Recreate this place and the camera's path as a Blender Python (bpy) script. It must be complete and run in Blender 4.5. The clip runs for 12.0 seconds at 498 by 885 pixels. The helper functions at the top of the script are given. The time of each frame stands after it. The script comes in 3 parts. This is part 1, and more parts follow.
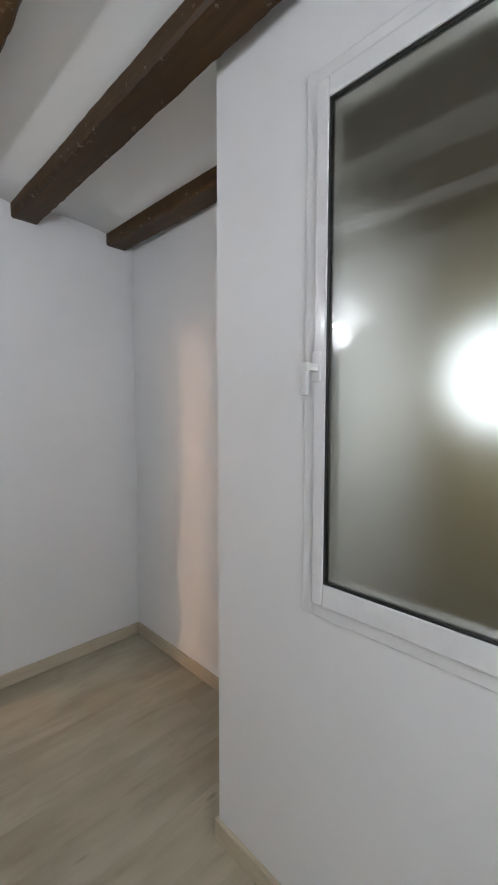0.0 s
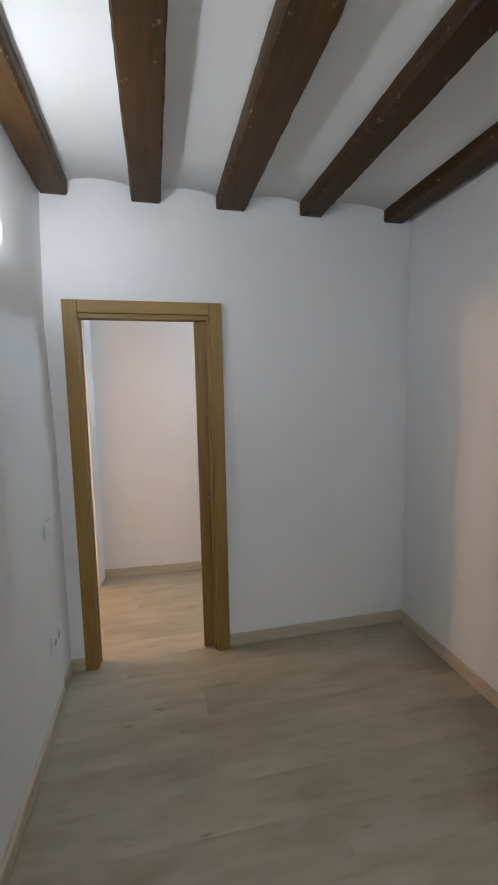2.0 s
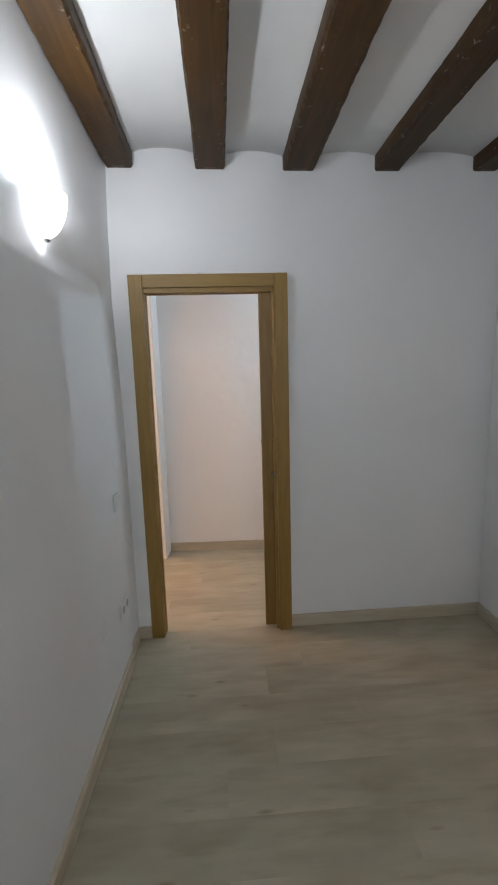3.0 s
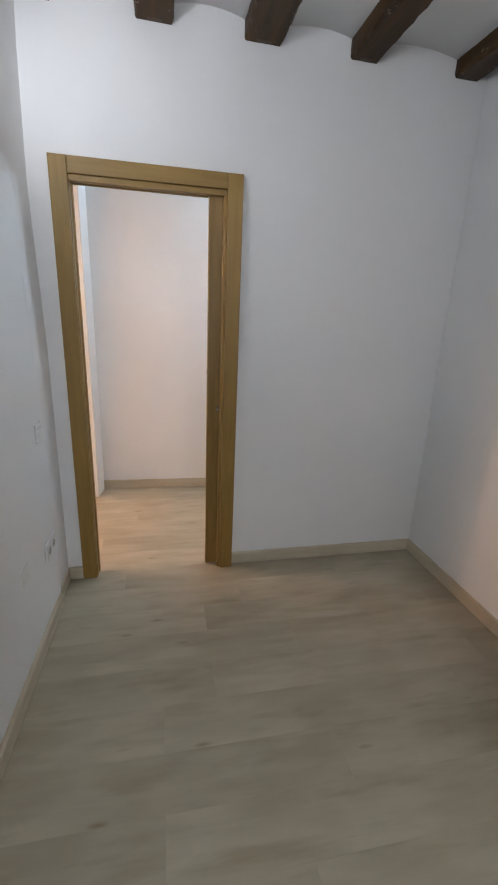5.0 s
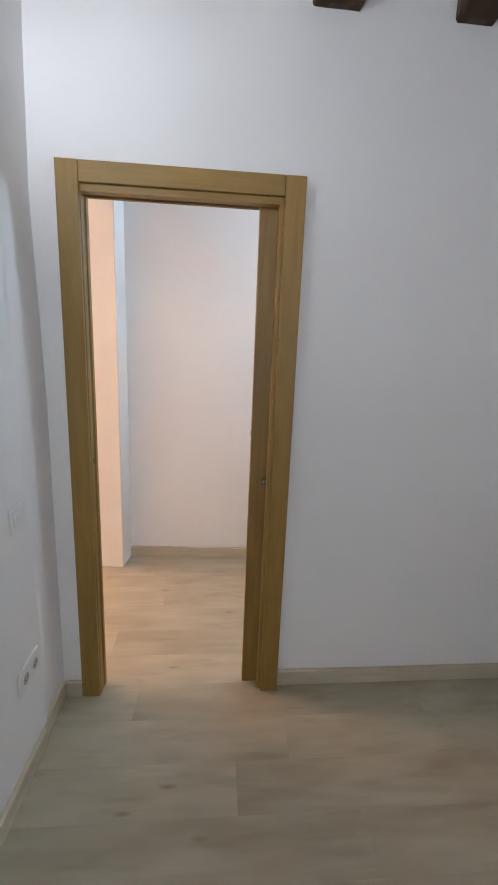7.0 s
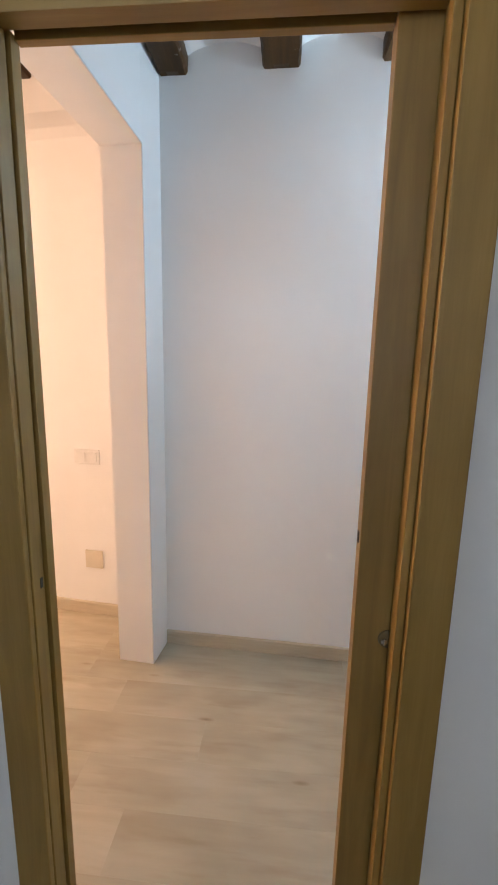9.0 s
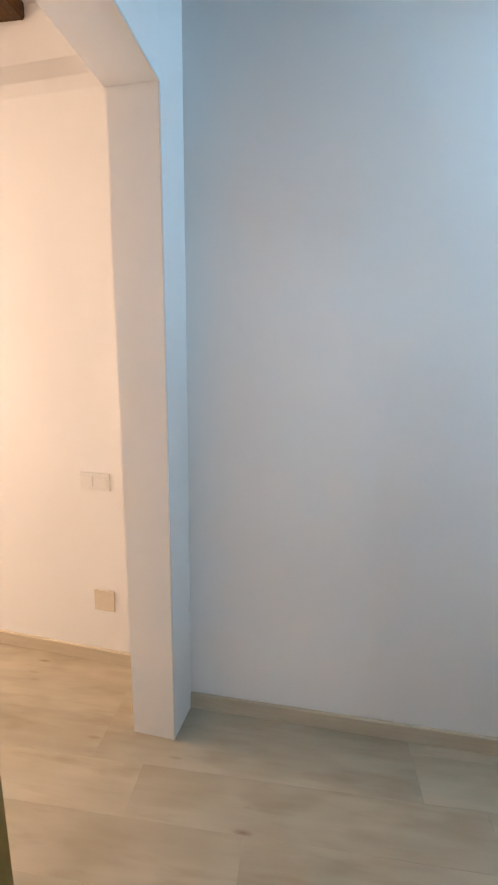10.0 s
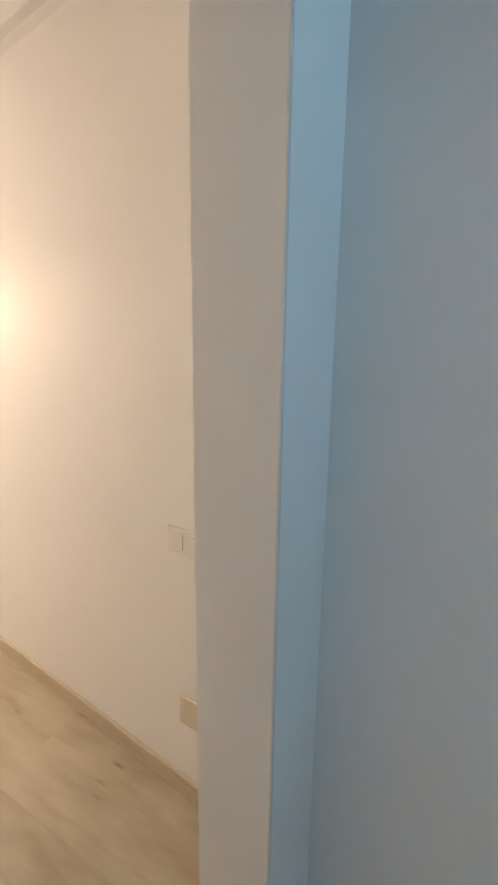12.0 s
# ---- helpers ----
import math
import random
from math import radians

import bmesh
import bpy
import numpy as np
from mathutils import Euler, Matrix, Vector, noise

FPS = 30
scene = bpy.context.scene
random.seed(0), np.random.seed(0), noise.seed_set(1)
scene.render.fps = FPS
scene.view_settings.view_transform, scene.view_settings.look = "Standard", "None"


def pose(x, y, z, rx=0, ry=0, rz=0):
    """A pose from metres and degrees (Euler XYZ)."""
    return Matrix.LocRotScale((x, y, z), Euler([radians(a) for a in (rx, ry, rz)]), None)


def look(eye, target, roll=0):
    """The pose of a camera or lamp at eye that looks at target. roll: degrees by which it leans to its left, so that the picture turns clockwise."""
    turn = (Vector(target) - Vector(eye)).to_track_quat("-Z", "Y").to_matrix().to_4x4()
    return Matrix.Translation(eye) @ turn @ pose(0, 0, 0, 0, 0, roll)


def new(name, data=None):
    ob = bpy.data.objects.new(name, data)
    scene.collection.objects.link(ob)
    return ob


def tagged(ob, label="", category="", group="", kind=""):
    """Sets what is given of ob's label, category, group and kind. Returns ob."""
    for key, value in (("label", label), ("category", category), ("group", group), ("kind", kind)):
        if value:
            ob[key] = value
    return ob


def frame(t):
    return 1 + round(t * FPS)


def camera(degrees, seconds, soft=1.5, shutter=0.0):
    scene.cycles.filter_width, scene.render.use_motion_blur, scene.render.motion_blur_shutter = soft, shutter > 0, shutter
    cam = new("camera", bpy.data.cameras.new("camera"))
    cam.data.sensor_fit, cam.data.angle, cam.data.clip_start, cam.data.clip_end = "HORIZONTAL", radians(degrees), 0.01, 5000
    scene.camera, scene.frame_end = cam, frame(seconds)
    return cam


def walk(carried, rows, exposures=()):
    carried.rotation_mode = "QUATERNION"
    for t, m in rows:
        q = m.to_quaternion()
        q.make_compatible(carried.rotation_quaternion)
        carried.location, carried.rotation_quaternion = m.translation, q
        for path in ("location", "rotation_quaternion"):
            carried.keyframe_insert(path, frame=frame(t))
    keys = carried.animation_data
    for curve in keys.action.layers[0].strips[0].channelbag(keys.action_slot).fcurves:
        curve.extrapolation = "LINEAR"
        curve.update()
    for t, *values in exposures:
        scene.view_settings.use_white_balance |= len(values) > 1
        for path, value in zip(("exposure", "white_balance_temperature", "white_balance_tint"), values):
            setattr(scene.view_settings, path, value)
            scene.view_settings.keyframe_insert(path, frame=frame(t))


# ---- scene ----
PATH = [
    (0, (0.697, -2.593, 1.571), (2.089, -1.164, 1.431), 0.07),
    (0.5, (0.634, -2.562, 1.566), (1.793, -0.938, 1.423), -0.24),
    (1, (0.584, -2.544, 1.560), (1.493, -0.770, 1.405), -0.89),
    (1.5, (0.550, -2.510, 1.581), (1.250, -0.646, 1.391), -1.01),
    (2, (0.533, -2.456, 1.592), (0.960, -0.515, 1.367), -1.12),
    (2.5, (0.536, -2.405, 1.583), (0.655, -0.424, 1.335), -1.78),
    (4.5, (0.566, -2.316, 1.504), (0.826, -0.415, 0.939), 1.68),
    (5, (0.526, -2.217, 1.492), (0.930, -0.348, 0.906), 2.43),
    (5.5, (0.519, -2.133, 1.479), (0.949, -0.281, 0.856), 2.64),
    (6, (0.556, -1.965, 1.472), (0.840, -0.081, 0.864), 1.34),
    (6.5, (0.632, -1.809, 1.502), (0.822, 0.109, 0.967), 1.66),
    (7, (0.613, -1.622, 1.505), (0.784, 0.326, 1.086), 2.21),
    (7.2, (0.598, -1.536, 1.508), (0.760, 0.422, 1.131), 2.14),
    (8.8, (0.658, -0.813, 1.494), (0.487, 1.147, 1.133), 0.94),
    (9.1, (0.590, -0.662, 1.507), (0.425, 1.298, 1.144), 1.31),
    (9.5, (0.535, -0.497, 1.517), (0.378, 1.461, 1.143), 1.09),
    (10, (0.472, -0.285, 1.548), (0.223, 1.661, 1.162), 0.85),
    (10.5, (0.449, -0.085, 1.582), (-0.004, 1.826, 1.203), 0.01),
    (11, (0.359, 0.151, 1.551), (-0.315, 1.997, 1.180), 0.97),
    (11.5, (0.278, 0.319, 1.553), (-0.487, 2.132, 1.196), 1.65),
    (12, (0.269, 0.525, 1.535), (-0.673, 2.248, 1.159), 0.74),
]
cam = camera(61.7, 12.0, soft=2.0)
walk(cam, [(t, look(eye, target, roll)) for t, eye, target, roll in PATH],
     exposures=[(0, 0.32, 6450, 15), (0.5, 0.10, 6450, 15), (1.0, 0.06, 6450, 15), (2.5, -0.17, 6450, 14), (4.5, -0.04, 6450, 15), (5.5, 0.22, 6450, 17), (6.5, 0.14, 6430, 17), (7.0, 0.20, 6400, 17),
                (8.8, -0.06, 6250, 15), (9.2, -0.04, 6100, 13), (9.5, -0.04, 5850, 10), (10.0, -0.22, 5500, 5), (10.5, -0.48, 5250, -2), (11.0, -0.74, 5200, -5), (12.0, -0.85, 5150, -4)])

# ---- plan, in metres: x along the door wall, y through the door, z up ----
BACK = -4.1                       # wall behind the start
EAST = 2.156                      # wall of the alcove
WIN_X = 1.627                     # wall with the window
WIN_Y = -1.484                    # its end
BEAM_Z, BEAM_Z2 = 2.648, 2.722
DOOR = (0.140, 0.850)             # between the casings
DOOR_TOP = 2.052
WALL_T = 0.070
TOP = 3.1

# ---- world and lamps ----
world = bpy.data.worlds.new("world")
scene.world = world
world.use_nodes = True
world.node_tree.nodes["Background"].inputs[0].default_value = (0.02, 0.022, 0.025, 1)
world.node_tree.nodes["Background"].inputs[1].default_value = 0.3


def point_lamp(name, place, watts, colour, radius):
    data = bpy.data.lights.new(name, "POINT")
    data.energy, data.color, data.shadow_soft_size = watts, colour, radius
    ob = new(name, data)
    ob.location = place
    return ob


COOL = (0.89, 0.965, 1.0)
COOL2 = (0.62, 0.86, 1.0)
WARM = (1.0, 0.65, 0.405)
WARM2 = (1.0, 0.592, 0.338)
SCONCE_1 = (-0.03, -0.875, 2.170)
# next one is an unseen sconce, added on the south wall as fill
SCONCE_FILL = (0.76, BACK + 0.01, 2.17)
SCONCE_2 = (1.80, 1.231, 2.18)
HALL_LAMP = (-3.15, 1.42, 1.95)
# second hall globe, unseen, added to even out the warm light
HALL_FILL = (-3.00, 0.85, 1.55)
point_lamp("sconce_bulb", (SCONCE_1[0] + 0.055, SCONCE_1[1], SCONCE_1[2] + 0.010), 13.5, COOL, 0.022)
point_lamp("fill_bulb_behind", (SCONCE_FILL[0], SCONCE_FILL[1] + 0.055, SCONCE_FILL[2] + 0.005), 68, COOL, 0.06)
point_lamp("sconce_bulb_2", (SCONCE_2[0], SCONCE_2[1] - 0.060, SCONCE_2[2] + 0.005), 56, COOL2, 0.03)
point_lamp("hall_bulb", HALL_LAMP, 118, WARM2, 0.14)
point_lamp("hall_fill_bulb", HALL_FILL, 21, WARM, 0.18)
point_lamp("back_room_bulb", (2.48, -2.14, 1.71), 4.2, (0.97, 0.98, 0.97), 0.05)


# ---- materials ----
def material(name, rough=0.6, metal=0.0):
    m = bpy.data.materials.new(name)
    m.use_nodes = True
    b = m.node_tree.nodes["Principled BSDF"]
    b.inputs["Roughness"].default_value, b.inputs["Metallic"].default_value = rough, metal
    return m, m.node_tree, b


def node(tree, kind, **values):
    n = tree.nodes.new(kind)
    for key, value in values.items():
        n.inputs[key.replace("_", " ")].default_value = value
    return n


def coords(tree, scale=(1, 1, 1), source="Object"):
    c = tree.nodes.new("ShaderNodeTexCoord")
    m = tree.nodes.new("ShaderNodeMapping")
    m.inputs["Scale"].default_value = scale
    tree.links.new(c.outputs[source], m.inputs["Vector"])
    return m.outputs["Vector"]


def ramp(tree, value, stops):
    r = tree.nodes.new("ShaderNodeValToRGB")
    while len(r.color_ramp.elements) < len(stops):
        r.color_ramp.elements.new(0.5)
    for e, (at, colour) in zip(r.color_ramp.elements, stops):
        e.position, e.color = at, (*colour, 1)
    tree.links.new(value, r.inputs["Fac"])
    return r.outputs["Color"]


def bump(tree, bsdf, value, strength, distance=0.002, base=None):
    b = tree.nodes.new("ShaderNodeBump")
    b.inputs["Strength"].default_value, b.inputs["Distance"].default_value = strength, distance
    tree.links.new(value, b.inputs["Height"])
    if base:
        tree.links.new(base, b.inputs["Normal"])
    tree.links.new(b.outputs["Normal"], bsdf.inputs["Normal"])
    return b.outputs["Normal"]


def world_vector(tree, scale=(1, 1, 1)):
    g = tree.nodes.new("ShaderNodeNewGeometry")
    m = tree.nodes.new("ShaderNodeMapping")
    m.inputs["Scale"].default_value = scale
    tree.links.new(g.outputs["Position"], m.inputs["Vector"])
    return m.outputs["Vector"]


def plaster(name, light, dark, rough=0.55):
    m, t, b = material(name, rough)
    v = world_vector(t)
    big = node(t, "ShaderNodeTexNoise", Scale=1.7, Detail=3.0, Roughness=0.55)
    t.links.new(v, big.inputs["Vector"])
    t.links.new(ramp(t, big.outputs["Fac"], [(0.3, dark), (0.7, light)]), b.inputs["Base Color"])
    mid = node(t, "ShaderNodeTexNoise", Scale=7.0, Detail=2.0, Roughness=0.5)
    t.links.new(v, mid.inputs["Vector"])
    fine = node(t, "ShaderNodeTexNoise", Scale=160.0, Detail=3.0, Roughness=0.6)
    t.links.new(v, fine.inputs["Vector"])
    n = bump(t, b, mid.outputs["Fac"], 0.35, 0.012)
    bump(t, b, fine.outputs["Fac"], 0.12, 0.001, n)
    return m


def grained(name, dark, mid, light, rough, stretch, scale=6.0, vary=0.12, relief=0.15, source="Object"):
    """Wood with its grain along the axis of the smallest stretch; each object in its own tone."""
    m, t, b = material(name, rough)
    v = coords(t, stretch, source) if source != "World" else world_vector(t, stretch)
    info = t.nodes.new("ShaderNodeObjectInfo")
    shift = t.nodes.new("ShaderNodeVectorMath")
    shift.operation = "ADD"
    push = t.nodes.new("ShaderNodeVectorMath")
    push.operation = "SCALE"
    push.inputs[0].default_value = (7.3, 3.1, 5.7)
    t.links.new(info.outputs["Random"], push.inputs["Scale"])
    t.links.new(v, shift.inputs[0])
    t.links.new(push.outputs[0], shift.inputs[1])
    a = node(t, "ShaderNodeTexNoise", Scale=scale, Detail=6.0, Roughness=0.62, Distortion=0.6)
    t.links.new(shift.outputs[0], a.inputs["Vector"])
    col = ramp(t, a.outputs["Fac"], [(0.28, dark), (0.5, mid), (0.72, light)])
    hsv = t.nodes.new("ShaderNodeHueSaturation")
    rng = t.nodes.new("ShaderNodeMapRange")
    rng.inputs["To Min"].default_value, rng.inputs["To Max"].default_value = 1 - vary, 1 + vary
    t.links.new(info.outputs["Random"], rng.inputs["Value"])
    t.links.new(rng.outputs["Result"], hsv.inputs["Value"])
    t.links.new(col, hsv.inputs["Color"])
    t.links.new(hsv.outputs["Color"], b.inputs["Base Color"])
    bump(t, b, a.outputs["Fac"], relief, 0.001)
    return m, t, b, shift, hsv


WHITE = plaster("wall_paint", (0.84, 0.84, 0.84), (0.81, 0.81, 0.815), 0.52)
CEIL = plaster("ceiling_paint", (0.80, 0.80, 0.79), (0.75, 0.75, 0.745), 0.7)
# dim warm light behind the frosted glass, put into wall and ceiling colour
OLIVE = plaster("back_room_dim_olive", (0.30, 0.225, 0.05), (0.24, 0.18, 0.04), 0.7)
DIM = plaster("back_room_dim_ceiling", (0.07, 0.055, 0.03), (0.05, 0.04, 0.02), 0.7)

OAK, *_ = grained("oak_veneer", (0.235, 0.134, 0.026), (0.275, 0.160, 0.033), (0.32, 0.190, 0.044), 0.5, (9, 9, 0.6), 5.0, 0.05, 0.12)
OAK_FLAT, *_ = grained("oak_veneer_across", (0.235, 0.134, 0.026), (0.275, 0.160, 0.033), (0.32, 0.190, 0.044), 0.5, (0.6, 9, 9), 5.0, 0.05, 0.12)
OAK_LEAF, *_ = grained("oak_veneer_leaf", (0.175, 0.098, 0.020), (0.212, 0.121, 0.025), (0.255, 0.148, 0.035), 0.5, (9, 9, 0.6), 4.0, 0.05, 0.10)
SKIRT, *_ = grained("skirting_veneer", (0.48, 0.42, 0.31), (0.54, 0.47, 0.355), (0.58, 0.52, 0.40), 0.5, (1.2, 1.2, 14), 3.0, 0.04, 0.05)


def make_floor_material():
    m, t, b, shift, hsv = grained("laminate_boards", (0.405, 0.362, 0.272), (0.435, 0.392, 0.298), (0.47, 0.425, 0.33), 0.42, (1.1, 9, 1), 1.6, 0.065, 0.03)

    def layer(scale, kind, stops, **values):
        v = t.nodes.new("ShaderNodeMapping")
        v.inputs["Scale"].default_value = scale
        t.links.new(shift.outputs[0], v.inputs["Vector"])
        n = node(t, kind, **values)
        t.links.new(v.outputs["Vector"], n.inputs["Vector"])
        return ramp(t, n.outputs["Distance" if "Voronoi" in kind else "Fac"], stops)
    # cloudy patches, blurred streaks along the grain, short dark knots
    layers = [layer((1.6, 0.35, 1), "ShaderNodeTexNoise", [(0.34, (0.87, 0.85, 0.82)), (0.62, (1.03, 1.03, 1.03))], Scale=1.3, Detail=2.0),
              layer((1.9, 1.3, 1), "ShaderNodeTexNoise", [(0.28, (0.87, 0.845, 0.81)), (0.46, (1, 1, 1))], Scale=1.3, Detail=3.0, Roughness=0.6),
              layer((2.6, 1.15, 1), "ShaderNodeTexVoronoi", [(0.0, (0.50, 0.43, 0.36)), (0.03, (0.70, 0.64, 0.57)), (0.10, (1, 1, 1))], Scale=0.85)]
    layers.append(layer((2.2, 0.9, 1), "ShaderNodeTexNoise", [(0.42, (0.935, 0.925, 0.905)), (0.56, (1.01, 1.01, 1.01))], Scale=1.5, Detail=1.5))
    last = hsv.outputs["Color"]
    for c in layers:
        x = t.nodes.new("ShaderNodeMix")
        x.data_type, x.blend_type = "RGBA", "MULTIPLY"
        x.inputs["Factor"].default_value = 1.0
        t.links.new(last, x.inputs["A"])
        t.links.new(c, x.inputs["B"])
        last = x.outputs["Result"]
    t.links.new(last, b.inputs["Base Color"])
    return m


BOARD = make_floor_material()


def make_beam_material():
    m, t, b, shift, hsv = grained("stained_beam", (0.028, 0.013, 0.003), (0.048, 0.022, 0.004), (0.076, 0.033, 0.006), 0.5, (9, 0.7, 9), 3.0, 0.12, 0.4)
    b.inputs["Specular IOR Level"].default_value = 0.25
    # chips of old whitewash along the arrises
    g = t.nodes.new("ShaderNodeNewGeometry")
    chips = node(t, "ShaderNodeTexNoise", Scale=38.0, Detail=3.0)
    t.links.new(g.outputs["Position"], chips.inputs["Vector"])
    att = t.nodes.new("ShaderNodeAttribute")
    att.attribute_name = "edge"
    mul = t.nodes.new("ShaderNodeMath")
    mul.operation = "MULTIPLY"
    t.links.new(ramp(t, chips.outputs["Fac"], [(0.65, (0, 0, 0)), (0.75, (1, 1, 1))]), mul.inputs[0])
    t.links.new(att.outputs["Fac"], mul.inputs[1])
    x = t.nodes.new("ShaderNodeMix")
    x.data_type = "RGBA"
    x.inputs["B"].default_value = (0.26, 0.23, 0.19, 1)
    t.links.new(mul.outputs[0], x.inputs["Factor"])
    t.links.new(hsv.outputs["Color"], x.inputs["A"])
    t.links.new(x.outputs["Result"], b.inputs["Base Color"])
    return m


BEAM = make_beam_material()


def plain(name, colour, rough, metal=0.0, coat=0.0):
    m, t, b = material(name, rough, metal)
    v = coords(t)
    n = node(t, "ShaderNodeTexNoise", Scale=40.0, Detail=3.0)
    t.links.new(v, n.inputs["Vector"])
    low = tuple(c * 0.97 for c in colour)
    t.links.new(ramp(t, n.outputs["Fac"], [(0.35, low), (0.65, colour)]), b.inputs["Base Color"])
    b.inputs["Coat Weight"].default_value = coat
    return m


PVC = plain("white_pvc", (0.80, 0.80, 0.80), 0.12, 0, 0.4)
PLASTIC = plain("white_plastic", (0.78, 0.78, 0.77), 0.3)
# near-black for solid pieces: shade inside slots and holes put into colour
HOLLOW_SHADE = plain("hollow_shade", (0.02, 0.02, 0.02), 0.6)
RUBBER = plain("glazing_seal", (0.012, 0.013, 0.012), 0.5)
METAL = plain("brushed_metal", (0.15, 0.115, 0.06), 0.5, 0.3)
CHROME = plain("satin_chrome", (0.6, 0.6, 0.6), 0.25, 1.0)
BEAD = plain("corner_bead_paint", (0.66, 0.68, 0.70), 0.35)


def glowing(name, colour, strength):
    m, t, b = material(name, 0.3)
    b.inputs["Base Color"].default_value = (0.8, 0.8, 0.8, 1)
    b.inputs["Emission Color"].default_value = (*colour, 1)
    b.inputs["Emission Strength"].default_value = strength
    return m


GLOW = glowing("lit_opal_glass", COOL, 6.0)
GLOW2 = glowing("lit_opal_glass_cool", COOL2, 39.0)
GLOW_WARM = glowing("lit_opal_glass_warm", WARM, 8.0)
GLOW_BACK = glowing("lit_opal_globe_far", (0.80, 0.92, 1.0), 1.9)


def make_frosted():
    m, t, b = material("frosted_glass", 0.40)
    b.inputs["Base Color"].default_value = (0.62, 0.63, 0.58, 1)
    b.inputs["Transmission Weight"].default_value = 1.0
    b.inputs["IOR"].default_value = 1.3
    b.inputs["Coat Weight"].default_value = 1.0
    b.inputs["Coat Roughness"].default_value = 0.03
    b.inputs["Coat IOR"].default_value = 1.8
    return m


FROSTED = make_frosted()


# ---- mesh helpers ----
def link(name, bm, mat, parent=None, label="", smooth=False):
    mesh = bpy.data.meshes.new(name)
    bm.normal_update()
    if smooth:
        for f in bm.faces:
            f.smooth = True
    bm.to_mesh(mesh)
    bm.free()
    for one in (mat if isinstance(mat, (list, tuple)) else [mat]):
        mesh.materials.append(one)
    ob = new(name, mesh)
    ob.parent = parent
    return tagged(ob, label=label)


def box(bm, lo, hi, bevel=0.0, segments=2):
    made = bmesh.ops.create_cube(bm, size=1.0)["verts"]
    size = [h - l for l, h in zip(lo, hi)]
    bmesh.ops.scale(bm, vec=size, verts=made)
    bmesh.ops.translate(bm, vec=[(h + l) / 2 for l, h in zip(lo, hi)], verts=made)
    if bevel:
        edges = list({e for v in made for e in v.link_edges})
        bmesh.ops.bevel(bm, geom=edges, offset=bevel, segments=segments, affect="EDGES", profile=0.6)
    return bm


def boxed(name, lo, hi, mat, parent=None, bevel=0.0, label="", segments=2):
    """A box whose origin is the middle of its foot."""
    at = Vector(((lo[0] + hi[0]) / 2, (lo[1] + hi[1]) / 2, lo[2]))
    base = parent.matrix_world.translation if parent else Vector()
    bm = box(bmesh.new(), [a - b for a, b in zip(lo, at)], [a - b for a, b in zip(hi, at)], bevel, segments)
    ob = link(name, bm, mat, parent, label)
    ob.location = at - base
    return ob


def empty(name, place, label="", category="", group="", kind=""):
    ob = new(name)
    ob.location = place
    ob.empty_display_size = 0.1
    bpy.context.view_layer.update()
    return tagged(ob, label, category, group, kind)


def prism(bm, outline, z0, z1):
    """Walls over a plan outline, anticlockwise."""
    low = [bm.verts.new((x, y, z0)) for x, y in outline]
    high = [bm.verts.new((x, y, z1)) for x, y in outline]
    n = len(outline)
    bm.faces.new(low[::-1])
    bm.faces.new(high)
    for i in range(n):
        bm.faces.new((low[i], low[(i + 1) % n], high[(i + 1) % n], high[i]))
    return bm


# ---- the structure ----
def face_y(x):
    """Near face of the door wall, which is not quite straight."""
    return float(np.interp(x, [-1, 0.05, 1.0, 3.0], [0.0, 0.0, 0.032, 0.036]))


def far_y(x):
    return 1.305 - 0.041 * x


def hall_y(x):
    return 1.516 - 0.099 * (x + 0.5)


def wall_thing(name, bm, mat=WHITE):
    return tagged(link(name, bm, mat), kind="structure")


# door wall, in three pieces round the opening
bm = bmesh.new()
JL, JR = DOOR[0] - 0.03, DOOR[1] + 0.02
prism(bm, [(-0.35, 0.0), (JL, 0.0), (JL, WALL_T), (-0.35, WALL_T)], 0, TOP)
prism(bm, [(JR, face_y(JR)), (1.0, face_y(1.0)), (2.5, face_y(2.5)), (2.5, 0.04 + WALL_T), (1.0, 0.032 + WALL_T), (JR, WALL_T + 0.02)], 0, TOP)
prism(bm, [(JL, 0.0), (JR, face_y(JR)), (JR, WALL_T + 0.02), (JL, WALL_T)], DOOR_TOP + 0.02, TOP)
wall_thing("wall_north", bm)


def left_x(y, z):
    """The west wall bulges: a proud skim of plaster up to two metres, soft at its edges."""
    s = lambda a, b, v: min(1, max(0, (v - a) / (b - a)))
    edge = -0.235 + 0.012 * math.sin(z * 3.1) + 0.035 * s(1.2, 0.3, z)
    proud = (1 - s(edge - 0.012, edge + 0.032, y)) * (1 - s(1.955, 2.02, z + 0.008 * math.sin(y * 5)))
    base = -0.048 + 0.034 * s(2.0, 2.7, z) + 0.006 * s(-0.08, 0.0, y) + 0.026 * s(2.45, 1.3, z) * s(-1.5, -0.2, y)
    return base + 0.011 * proud + 0.002 * math.sin(2.3 * y + z)


